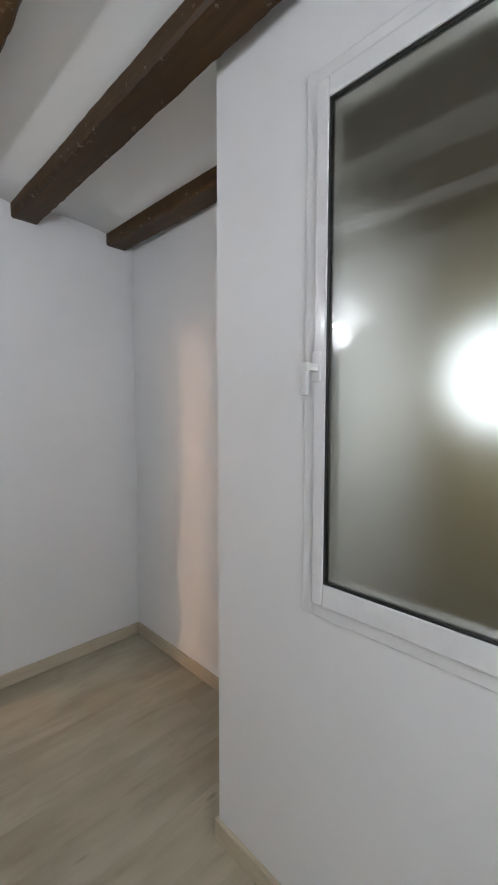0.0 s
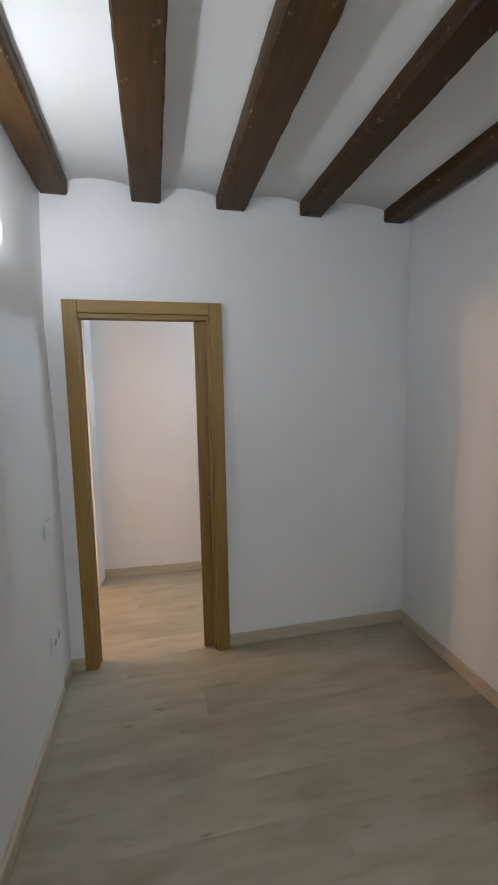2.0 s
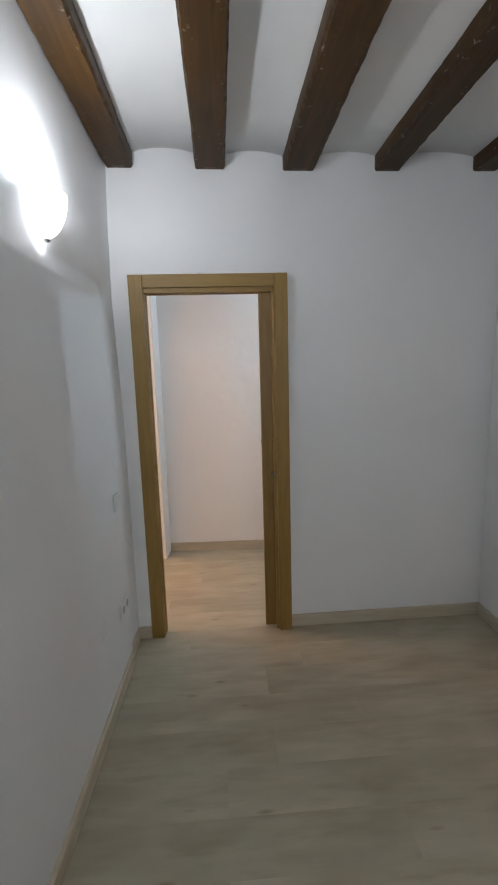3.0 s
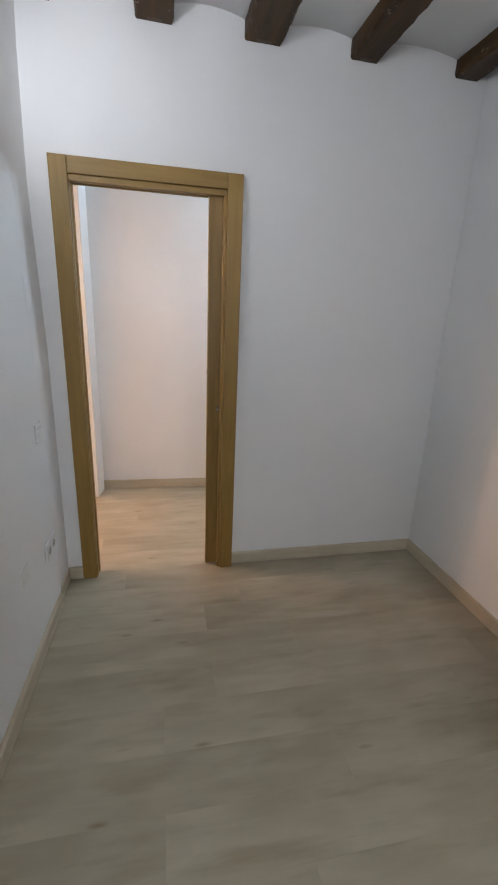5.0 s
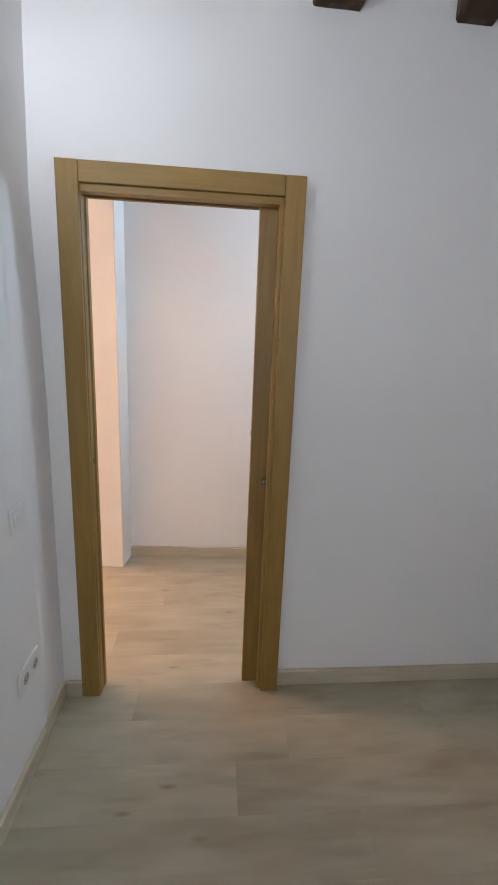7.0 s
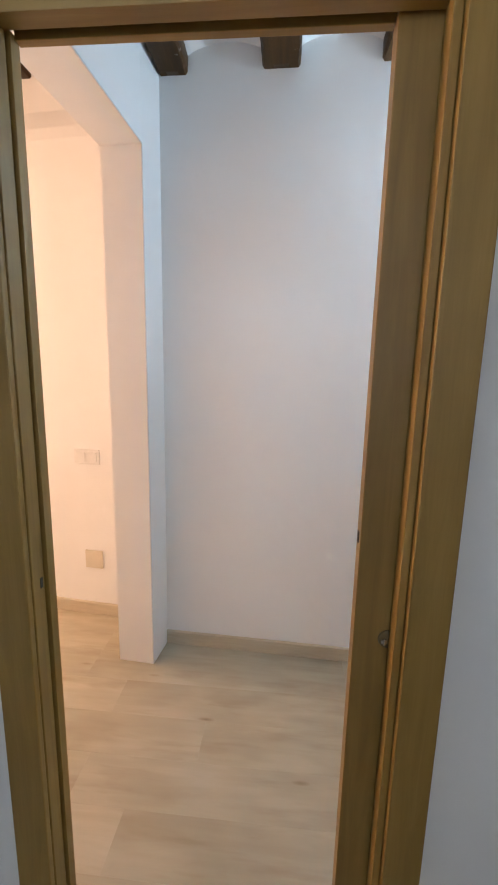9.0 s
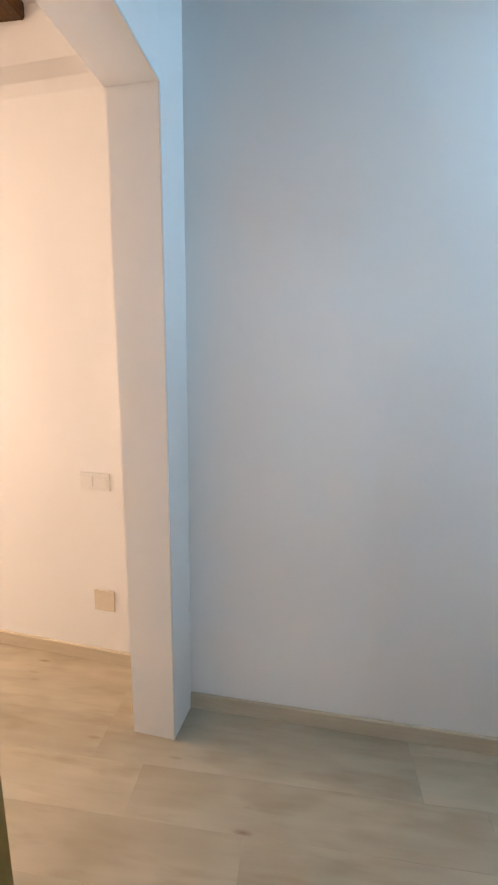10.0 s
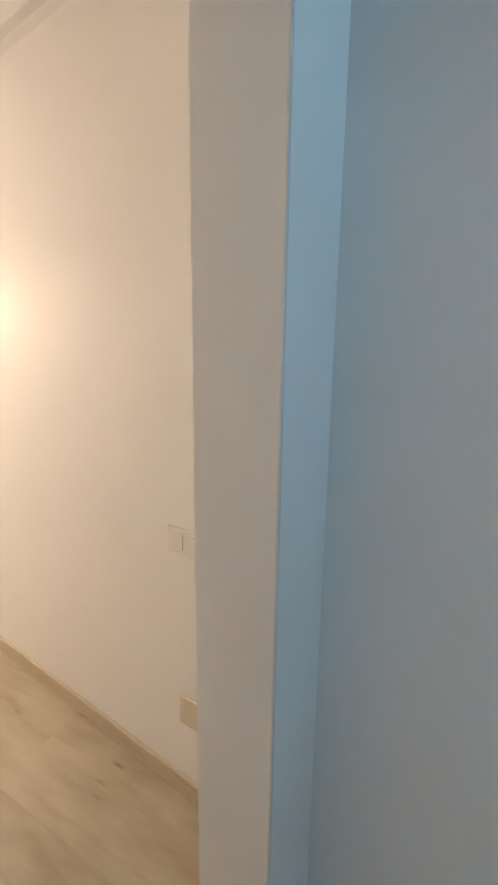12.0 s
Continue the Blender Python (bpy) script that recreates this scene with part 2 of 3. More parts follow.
def west_wall():
    bm = bmesh.new()
    ys = sorted({round(v, 4) for v in [*np.linspace(BACK, -0.45, 30), *np.linspace(-0.45, -0.12, 34), *np.linspace(-0.12, 0.0, 4)]})
    zs = sorted({round(v, 4) for v in [*np.linspace(0, 1.9, 20), *np.linspace(1.9, 2.1, 28), *np.linspace(2.1, TOP, 9)]})
    front = [[bm.verts.new((left_x(y, z), y, z)) for z in zs] for y in ys]
    for i in range(len(ys) - 1):
        for j in range(len(zs) - 1):
            bm.faces.new((front[i][j], front[i + 1][j], front[i + 1][j + 1], front[i][j + 1]))
    back = [bm.verts.new(c) for c in ((-0.35, BACK, 0), (-0.35, 0, 0), (-0.35, 0, TOP), (-0.35, BACK, TOP))]
    bm.faces.new((back[0], back[3], back[2], back[1]))
    bm.faces.new([back[0], back[1], *[front[-1][0]], *[r[0] for r in front[-2::-1]]])
    bm.faces.new([back[3], *[r[-1] for r in front], back[2]])
    bm.faces.new([back[0], *[v for v in front[0]], back[3]][::-1])
    bmesh.ops.recalc_face_normals(bm, faces=bm.faces)
    ob = wall_thing("wall_west", bm)
    for p in ob.data.polygons:
        p.use_smooth = p.area < 0.2 and abs(p.normal.x) > 0.3
    return ob


west_wall()

# east side: alcove, its return, and the wall that holds the window
WIN = (-1.865, -2.965, 1.005, 2.455)      # y near, y far, sill, head of the hole
bm = bmesh.new()
prism(bm, [(EAST, -1.60), (EAST + 0.15, -1.60), (EAST + 0.15, 0.036), (EAST, 0.036)], 0, TOP)
wall_thing("wall_east", bm)
bm = bmesh.new()
T = 0.11
prism(bm, [(WIN_X, WIN[0]), (WIN_X + T, WIN[0]), (WIN_X + T, WIN_Y - T), (EAST, WIN_Y - T), (EAST, WIN_Y), (WIN_X, WIN_Y)], 0, TOP)
prism(bm, [(WIN_X, BACK), (WIN_X + T, BACK), (WIN_X + T, WIN[1]), (WIN_X, WIN[1])], 0, TOP)
prism(bm, [(WIN_X, WIN[1]), (WIN_X + T, WIN[1]), (WIN_X + T, WIN[0]), (WIN_X, WIN[0])], 0, WIN[2])
prism(bm, [(WIN_X, WIN[1]), (WIN_X + T, WIN[1]), (WIN_X + T, WIN[0]), (WIN_X, WIN[0])], WIN[3], TOP)
wall_thing("wall_window_side", bm)
bm = prism(bmesh.new(), [(-0.35, BACK - 0.15), (3.6, BACK - 0.15), (3.6, BACK), (-0.35, BACK)], 0, TOP)
wall_thing("wall_south", bm)

# second room
bm = bmesh.new()
prism(bm, [(-0.186, far_y(-0.186)), (2.45, far_y(2.45)), (2.45, far_y(2.45) + 0.25), (-0.186, 1.6)], 0, TOP)
wall_thing("wall_far", bm)
bm = prism(bmesh.new(), [(2.3, 0.12), (2.45, 0.12), (2.45, far_y(2.45)), (2.3, far_y(2.3))], 0, TOP)
wall_thing("wall_far_east", bm)

# wall with the wide opening to the hall
OPEN_Y = (0.13, 1.123)
bm = bmesh.new()
prism(bm, [(-0.182, 1.138), (0.0, OPEN_Y[1]), (0.022, far_y(0.022)), (-0.186, far_y(-0.186))], 0, TOP)
prism(bm, [(-0.186, WALL_T), (0.0, WALL_T), (0.0, OPEN_Y[0]), (-0.186, OPEN_Y[0])], 0, TOP)
verts = []
for x in (-0.184, 0.0):
    verts.append([bm.verts.new((x, y, z)) for y, z in ((OPEN_Y[0], 2.33), (1.123 if x > -0.1 else 1.138, 2.381), (1.123 if x > -0.1 else 1.138, TOP), (OPEN_Y[0], TOP))])
a, b = verts
bm.faces.new(a[::-1])
bm.faces.new(b)
for i in range(4):
    bm.faces.new((a[i], a[(i + 1) % 4], b[(i + 1) % 4], b[i]))
bmesh.ops.recalc_face_normals(bm, faces=bm.faces)
opening_wall = wall_thing("wall_hall_opening", bm)


def strip(name, pts, width, mat, parent):
    """A thin metal bead along a line of points."""
    bm = bmesh.new()
    for p, q in zip(pts, pts[1:]):
        d = (Vector(q) - Vector(p))
        n = bmesh.ops.create_cone(bm, cap_ends=True, segments=8, radius1=width, radius2=width, depth=d.length)["verts"]
        m = Matrix.Translation((Vector(p) + Vector(q)) / 2) @ d.to_track_quat("Z", "Y").to_matrix().to_4x4()
        bmesh.ops.transform(bm, matrix=m, verts=n)
    return link(name, bm, mat, parent)


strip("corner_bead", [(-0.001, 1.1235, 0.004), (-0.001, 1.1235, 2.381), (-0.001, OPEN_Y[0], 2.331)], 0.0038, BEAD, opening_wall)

# hall
bm = bmesh.new()
rows = []
for x in (-3.4, -0.186):
    y = hall_y(x)
    # lean above 2.6 m is added, to shape a soft dark band there
    rows.append([bm.verts.new((x, y + dy, z)) for dy, z in ((0, 0), (0, 2.60), (0.012, 2.66), (0.06, 2.76), (0.09, TOP), (0.40, TOP), (0.40, 0))])
bm.faces.new(rows[0])
bm.faces.new(rows[1][::-1])
for i in range(7):
    bm.faces.new((rows[0][i], rows[0][(i + 1) % 7], rows[1][(i + 1) % 7], rows[1][i]))
bmesh.ops.recalc_face_normals(bm, faces=bm.faces)
wall_thing("wall_hall", bm)
bm = prism(bmesh.new(), [(-3.4, -0.05), (-0.35, -0.05), (-0.35, WALL_T), (-0.186, WALL_T), (-0.186, 0.12), (-3.4, 0.12)], 0, TOP)
wall_thing("wall_hall_near", bm)
bm = prism(bmesh.new(), [(-3.55, -0.05), (-3.4, -0.05), (-3.4, 2.1), (-3.55, 2.1)], 0, TOP)
wall_thing("wall_hall_end", bm)
# room behind the window, its dim light put into the olive and dark colours
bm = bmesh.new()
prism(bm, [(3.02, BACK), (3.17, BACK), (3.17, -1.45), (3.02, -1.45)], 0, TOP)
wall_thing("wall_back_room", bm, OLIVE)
bm = prism(bmesh.new(), [(EAST + 0.15, -1.60), (3.02, -1.60), (3.02, -1.45), (EAST + 0.15, -1.45)], 0, TOP)
wall_thing("wall_back_room_north", bm)


# ---- ceilings: shallow plaster vaults between the beams ----
BEAMS_1 = [(-0.012, 0.129), (0.448, 0.606), (0.914, 1.086), (1.416, 1.557), (1.970, 2.105)]
BEAMS_2 = [(0.022, 0.152), (0.471, 0.630), (0.956, 1.115), (1.440, 1.590), (1.930, 2.080)]


def vaults(name, beams, x0, x1, y0, y1, z_beam, spring_up, rise):
    bm = bmesh.new()
    spring = z_beam + spring_up
    profile = [(x0, spring)]
    edges = [x0] + [v for b in beams for v in b] + [x1]
    for a, b in zip(edges[::2], edges[1::2]):
        if b - a > 0.02:
            profile += [(a + (b - a) * k / 16, spring + rise * math.sin(math.pi * k / 16) ** 0.8) for k in range(17)]
    profile.append((x1, spring))
    clean = []
    for p in profile:
        if not clean or p[0] > clean[-1][0] + 1e-4:
            clean.append(p)
    ys = np.linspace(y0, y1, 14)
    rows = [[bm.verts.new((x, y, z + 0.003 * math.sin(3 * y + 5 * x))) for x, z in clean] for y in ys]
    for r, s in zip(rows, rows[1:]):
        for i in range(len(clean) - 1):
            f = bm.faces.new((r[i], s[i], s[i + 1], r[i + 1]))
            f.smooth = True
    top = [bm.verts.new((x, y, 3.0)) for x, y in ((x0, y0), (x1, y0), (x1, y1), (x0, y1))]
    bm.faces.new(top)
    bm.faces.new([top[0], top[1], *[rows[0][i] for i in range(len(clean) - 1, -1, -1)]])
    bm.faces.new([top[2], top[3], *rows[-1]])
    bm.faces.new([top[3], top[0], *[r[0] for r in rows]])
    bm.faces.new([top[1], top[2], *[r[-1] for r in rows[::-1]]])
    bmesh.ops.recalc_face_normals(bm, faces=bm.faces)
    return tagged(link(name, bm, CEIL), kind="structure")


vaults("ceiling", BEAMS_1, -0.10, 2.35, BACK - 0.05, 0.05, BEAM_Z, 0.074, 0.022)
vaults("ceiling_second_room", BEAMS_2, -0.10, 2.40, 0.05, 1.40, BEAM_Z2, 0.075, 0.040)
tagged(link("ceiling_hall", box(bmesh.new(), (-3.5, -0.02, 2.98), (-0.10, 1.95, 3.1)), CEIL), kind="structure")
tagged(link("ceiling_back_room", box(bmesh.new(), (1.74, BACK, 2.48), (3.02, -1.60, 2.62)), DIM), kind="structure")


def beam(x0, x1, y0, y1, z0, z1, seed, label, group, skew=0.0):
    """An old sawn joist with worn, wavering arrises."""
    rng = random.Random(seed)
    bm = bmesh.new()
    edge = bm.verts.layers.float.new("edge")
    c = 0.010
    n = max(6, int((y1 - y0) / 0.03))
    ring = []
    w = x1 - x0
    off = Vector((rng.uniform(0, 50), rng.uniform(0, 50), 0))
    for k in range(n + 1):
        y = y0 + (y1 - y0) * k / n
        f = lambda s, h=0.003, q=4.0: h * noise.noise(Vector((y * q, s * 3.7, 0)) + off)
        e1, e2 = c + 0.007 * noise.noise(Vector((y * 22, 1.7, 3)) + off), c + 0.007 * noise.noise(Vector((y * 22, 9.1, 5)) + off)
        pts = [(f(1), z1 - z0, 0), (f(1) + f(2, .003, 20), 0.05, 0.15), (f(1) + f(3, .003, 25), e1 * 1.2, 1), (f(1) + e1 * 0.9, f(4, .003, 9), 1), (w * 0.3, f(5, .002, 5), 0),
               (w * 0.7, f(6, .002, 5), 0), (w + f(7) - e2 * 0.9, f(8, .003, 9), 1), (w + f(7) + f(9, .003, 25), e2 * 1.2, 1), (w + f(7) + f(10, .003, 20), 0.05, 0.15), (w + f(7), z1 - z0, 0)]
        vs = []
        for px, pz, pe in pts:
            v = bm.verts.new((px - w / 2 + skew * (y1 - y), y - (y0 + y1) / 2, pz))
            v[edge] = pe
            vs.append(v)
        ring.append(vs)
    for a, b in zip(ring, ring[1:]):
        for i in range(len(a)):
            j = (i + 1) % len(a)
            fc = bm.faces.new((a[i], a[j], b[j], b[i]))
            fc.smooth = i in (0, 1, 4, 7, 8)
    bm.faces.new(ring[0])
    bm.faces.new(ring[-1][::-1])
    bmesh.ops.recalc_face_normals(bm, faces=bm.faces)
    ob = link("ceiling_beam", bm, BEAM)
    ob.location = ((x0 + x1) / 2, (y0 + y1) / 2, z0)
    return tagged(ob, label, "beam", group)


for i, (a, b) in enumerate(BEAMS_1):
    y1 = face_y((a + b) / 2) - 0.001
    y0 = BACK + 0.001 if i < 4 else WIN_Y + 0.001
    beam(a, b, y0, y1, BEAM_Z, BEAM_Z + 0.15, 11 + i,
         ["old joist stained orange brown beside the lit sconce wall", "old joist stained warm brown with chipped edges", "dark brown stained joist under the plaster vaults",
          "dark brown stained joist running along the window wall", "dark brown stained joist over the alcove"][i], "joists of the first room", (0.005, 0.004, 0.006, 0.013, 0.030)[i])
for i, (a, b) in enumerate(BEAMS_2):
    beam(a, b, 0.10, far_y((a + b) / 2) - 0.002, BEAM_Z2, BEAM_Z2 + 0.15, 31 + i, "dark brown stained joist with crumbled plaster at its end in the second room", "joists of the second room")
for x in (-0.875, -1.36, -1.9, -2.4):
    beam(x, x + 0.14, 0.13, hall_y(x + 0.14) + 0.070, 2.920, 3.05, 60 + int(-x * 10), "dark stained joist over the warm lit hall", "joists of the hall")


# ---- skirting boards ----
def skirting(p, q, side, height=0.075, depth=0.012):
    """A board from p to q on the floor; side is the way it stands off the wall."""
    p, q, s = Vector((*p, 0)), Vector((*q, 0)), Vector((*side, 0)).normalized() * depth
    d = (q - p).normalized()
    mid = (p + q) / 2
    bm = bmesh.new()
    rows = []
    for e in (p, q):
        o = e - mid
        rows.append([bm.verts.new(o), bm.verts.new(o + s), bm.verts.new(o + s + Vector((0, 0, height - 0.005))), bm.verts.new(o + s * 0.65 + Vector((0, 0, height))), bm.verts.new(o + Vector((0, 0, height)))])
    for i in range(5):
        j = (i + 1) % 5
        bm.faces.new((rows[0][i], rows[0][j], rows[1][j], rows[1][i]))
    bm.faces.new(rows[0][::-1])
    bm.faces.new(rows[1])
    bmesh.ops.recalc_face_normals(bm, faces=bm.faces)
    ob = link("baseboard", bm, SKIRT)
    ob.location = mid + Vector((0, 0, 0.001))
    return tagged(ob, kind="structure")


skirting((-0.044, BACK), (-0.044, -1.5), (1, 0), depth=0.022)
skirting((-0.044, -1.5), (-0.020, -0.24), (1, -0.019), depth=0.022)
skirting((-0.026, -0.24), (-0.022, -0.002), (1, 0), depth=0.014)
skirting((-0.006, -0.002), (0.062, -0.002), (0, -1))
skirting((0.927, face_y(0.93)), (EAST - 0.012, face_y(2.1)), (0, -1))
skirting((EAST - 0.001, face_y(2.1)), (EAST - 0.001, WIN_Y + 0.012), (-1, 0))
skirting((EAST, WIN_Y + 0.001), (WIN_X - 0.0, WIN_Y + 0.001), (0, 1))
skirting((WIN_X - 0.001, WIN_Y + 0.012), (WIN_X - 0.001, BACK), (-1, 0))
skirting((-0.04, BACK + 0.001), (WIN_X, BACK + 0.001), (0, 1))
skirting((0.022, far_y(0.022) - 0.001), (2.3, far_y(2.3) - 0.001), (0, -1))
skirting((-3.39, hall_y(-3.39) - 0.001), (-0.19, hall_y(-0.19) - 0.001), (0.05, -1))
skirting((2.299, 0.14), (2.299, 1.2), (-1, 0))
skirting((0.93, 0.126), (2.3, 0.126), (0, 1))


# ---- door: frame of a pocket door with the leaf slid almost fully away ----
def door():
    d = empty("door_1", (0.49, 0.0, 0.0), "oak veneered pocket door frame with its sliding leaf almost fully open", "door", kind="structure")
    y0, H = -0.0155, 2.120
    L, R = 0.063, 0.924
    b = 0.003
    for nm, lo, hi, m in (("casing", (L, y0, 0.001), (0.1385, 0.0, H), OAK), ("casing", (DOOR[1], y0, 0.001), (R, face_y(0.9) - 0.001, H), OAK),
                          ("casing", (0.1395, y0 + 0.001, DOOR_TOP), (DOOR[1] - 0.001, face_y(0.5), H), OAK_FLAT)):
        boxed(nm, lo, hi, m, d, b)
    # jamb with its stepped lips; left
    boxed("jamb_lip", (0.110, 0.0005, 0.001), (0.1415, 0.038, 2.048), OAK, d, 0.0015)
    boxed("jamb", (0.110, 0.0385, 0.001), (0.130, 0.0445, 2.048), OAK, d)
    boxed("jamb_rear", (0.110, 0.0450, 0.001), (0.1465, 0.070, 2.035), OAK, d, 0.0015)
    # right
    boxed("jamb_lip", (0.8345, 0.000, 0.001), (0.8490, 0.036, 2.034), OAK, d, 0.0015)
    boxed("jamb_rear", (0.830, 0.0845, 0.001), (0.860, 0.100, 2.018), OAK, d, 0.0015)
    # head
    boxed("head_lip", (0.1420, 0.000, 2.027), (0.8488, 0.036, 2.0515), OAK_FLAT, d, 0.0015)
    # black bar that stands for the shade in the leaf's track
    boxed("head_slot_shade", (0.131, 0.0365, 2.060), (0.870, 0.0770, 2.071), HOLLOW_SHADE, d)
    boxed("head_rear", (0.1470, 0.0550, 2.026), (0.7665, 0.072, 2.0595), OAK_FLAT, d, 0.0015)
    # casing on the far side
    for lo, hi, m in (((L, 0.0705, 0.001), (0.120, 0.084, H), OAK), ((0.862, 0.1005, 0.001), (R, 0.128, H), OAK), ((0.1205, 0.1065, 2.062), (0.861, 0.122, H), OAK_FLAT)):
        boxed("casing", lo, hi, m, d, b)
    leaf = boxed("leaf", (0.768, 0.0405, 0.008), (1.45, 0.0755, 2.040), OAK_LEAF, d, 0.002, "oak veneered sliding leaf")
    return d, leaf


DOOR_1, LEAF = door()


def on_leaf(name, bm, mat, place, label=""):
    ob = link(name, bm, mat, LEAF, label)
    ob.location = Vector(place) - LEAF.matrix_world.translation
    return ob


bpy.context.view_layer.update()
bm = bmesh.new()
bmesh.ops.create_cone(bm, cap_ends=True, segments=40, radius1=0.019, radius2=0.018, depth=0.003)
bmesh.ops.rotate(bm, cent=(0, 0, 0), matrix=Matrix.Rotation(radians(90), 3, "X"), verts=bm.verts)
on_leaf("pull_rose", bm, METAL, (0.834, 0.0388, 0.985), "dark satin metal rose")
bm = bmesh.new()
bmesh.ops.create_cone(bm, cap_ends=True, segments=24, radius1=0.006, radius2=0.005, depth=0.004)
box(bm, (-0.0022, -0.007, -0.0045), (0.0022, 0.007, -0.002), 0.001)
bmesh.ops.rotate(bm, cent=(0, 0, 0), matrix=Matrix.Rotation(radians(-90), 3, "X"), verts=bm.verts)
on_leaf("thumb_turn", bm, CHROME, (0.826, 0.0355, 0.982), "chrome thumb turn")
# latch hole and strike: black blocks painted as shaded recesses
bm = box(bmesh.new(), (-0.0015, -0.005, -0.011), (0.0015, 0.005, 0.011), 0.001)
on_leaf("latch_hole_shade", bm, HOLLOW_SHADE, (0.7672, 0.058, 1.185))
bm = box(bmesh.new(), (-0.001, -0.004, -0.011), (0.001, 0.004, 0.011), 0.001)
s = link("strike_slot_shade", bm, HOLLOW_SHADE, DOOR_1)
s.location = Vector((0.1418, 0.027, 1.062)) - DOOR_1.matrix_world.translation


# ---- interior window with frosted glass ----
def window():
    w = empty("window_1", (WIN_X, (WIN[0] + WIN[1]) / 2, WIN[2]), "white plastic window with frosted glass, shut", "window", kind="structure")
    ya, yb, za, zb = WIN[1], WIN[0], WIN[2], WIN[3]
    x0, x1 = WIN_X - 0.006, WIN_X + 0.07
    f = 0.034

    def bar(nm, y0, y1, z0, z1, xa, xb, m=PVC, bev=0.002, parent=w):
        return boxed(nm, (xa, y0, z0), (xb, y1, z1), m, parent, bev)
    bar("window_frame", ya, ya + f, za, zb, x0, x1)
    bar("window_frame", yb - f, yb, za, zb, x0, x1)
    bar("window_frame", ya + f, yb - f, za, za + f, x0, x1)
    bar("window_frame", ya + f, yb - f, zb - f, zb, x0, x1)
    sx = x0 - 0.008
    g = f + 0.002
    s = 0.064
    bar("sash", ya + g, ya + g + s, za + g, zb - g, sx, x1 - 0.012, bev=0.004)
    bar("sash", yb - g - s + 0.026, yb - g, za + g, zb - g, sx, x1 - 0.012, bev=0.004)
    bar("sash", ya + g + s, yb - g - s + 0.026, za + g, za + g + s, sx, x1 - 0.012, bev=0.004)
    bar("sash", ya + g + s, yb - g - s + 0.026, zb - g - s + 0.012, zb - g, sx, x1 - 0.012, bev=0.004)
    gy0, gy1, gz0, gz1 = ya + g + s, yb - g - s + 0.026, za + g + s, zb - g - s + 0.012
    k = 0.007
    for lo, hi in (((gy0, gz0), (gy0 + k, gz1)), ((gy1 - k, gz0), (gy1, gz1)), ((gy0 + k, gz0), (gy1 - k, gz0 + k)), ((gy0 + k, gz1 - k), (gy1 - k, gz1))):
        boxed("seal", (sx + 0.004, lo[0], lo[1]), (sx + 0.020, hi[0], hi[1]), RUBBER, w)
    boxed("pane", (sx + 0.011, gy0 + 0.002, gz0 + 0.002), (sx + 0.017, gy1 - 0.002, gz1 - 0.002), FROSTED, w, label="frosted glass pane")
    hy, hz = yb - g - 0.014, 1.690
    h = boxed("handle", (sx - 0.010, hy - 0.014, hz - 0.035), (sx, hy + 0.014, hz + 0.045), PLASTIC, w, 0.004, "white lever handle, turned down")
    bpy.context.view_layer.update()
    base = h.matrix_world.translation
    bm = bmesh.new()
    box(bm, (-0.050, -0.009, -0.008), (-0.004, 0.009, 0.010), 0.003)
    box(bm, (-0.060, -0.011, -0.012), (-0.044, 0.011, 0.014), 0.004)
    box(bm, (-0.060, -0.010, -0.074), (-0.046, 0.010, -0.008), 0.005)
    lv = link("lever", bm, PLASTIC, h)
    lv.location = Vector((sx, hy, hz)) - base
    return w


window()


# ---- lamps ----
def bowl_sconce(place, away, mat, label):
    """Half a bowl of opal glass against the wall, open at the top. away: angle of the wall's normal."""
    s = empty("wall_sconce", place, label, "wall lamp")
    W, D, H = 0.076, 0.084, 0.135
    n, m = 32, 14

    def shell(k, t):
        out = []
        for j in range(m + 1):
            v = j / m
            r = math.sin(math.pi / 2 * v) ** 0.9
            z = -H * math.cos(math.pi / 2 * v) ** 1.15
            out.append([(W * k * r * math.cos(math.pi * i / n), D * k * r * math.sin(math.pi * i / n), z + t) for i in range(n + 1)])
        return out
    bm = bmesh.new()
    outer, inner = shell(1, 0), shell(0.95, 0.004)
    O = [[bm.verts.new(p) for p in row] for row in outer]
    I = [[bm.verts.new(p) for p in row] for row in inner]
    for A, flip in ((O, False), (I, True)):
        for r, q in zip(A, A[1:]):
            for i in range(n):
                f = (r[i], r[i + 1], q[i + 1], q[i])
                fc = bm.faces.new(f if flip else f[::-1])
                fc.smooth = True
    for i in range(n):
        bm.faces.new((O[-1][i], O[-1][i + 1], I[-1][i + 1], I[-1][i]))
    bmesh.ops.remove_doubles(bm, verts=bm.verts, dist=1e-5)
    turn = Matrix.Rotation(away - math.pi / 2, 4, "Z")
    bmesh.ops.transform(bm, matrix=turn, verts=bm.verts)
    bmesh.ops.recalc_face_normals(bm, faces=bm.faces)
    link("shade", bm, mat, s, "glowing opal glass half bowl")
    bm = box(bmesh.new(), (-0.04, -0.016, -0.10), (0.04, 0.006, -0.02), 0.004)
    bmesh.ops.transform(bm, matrix=turn, verts=bm.verts)
    link("back_plate", bm, PLASTIC, s)
    bm = bmesh.new()
    bmesh.ops.create_uvsphere(bm, u_segments=12, v_segments=8, radius=0.012)
    bmesh.ops.transform(bm, matrix=turn @ Matrix.Translation((0, 0.01, -H - 0.004)) @ Matrix.Diagonal((1, 1, 0.7, 1)), verts=bm.verts)
    link("finial", bm, CHROME, s, "small clear finial", True)
    return s


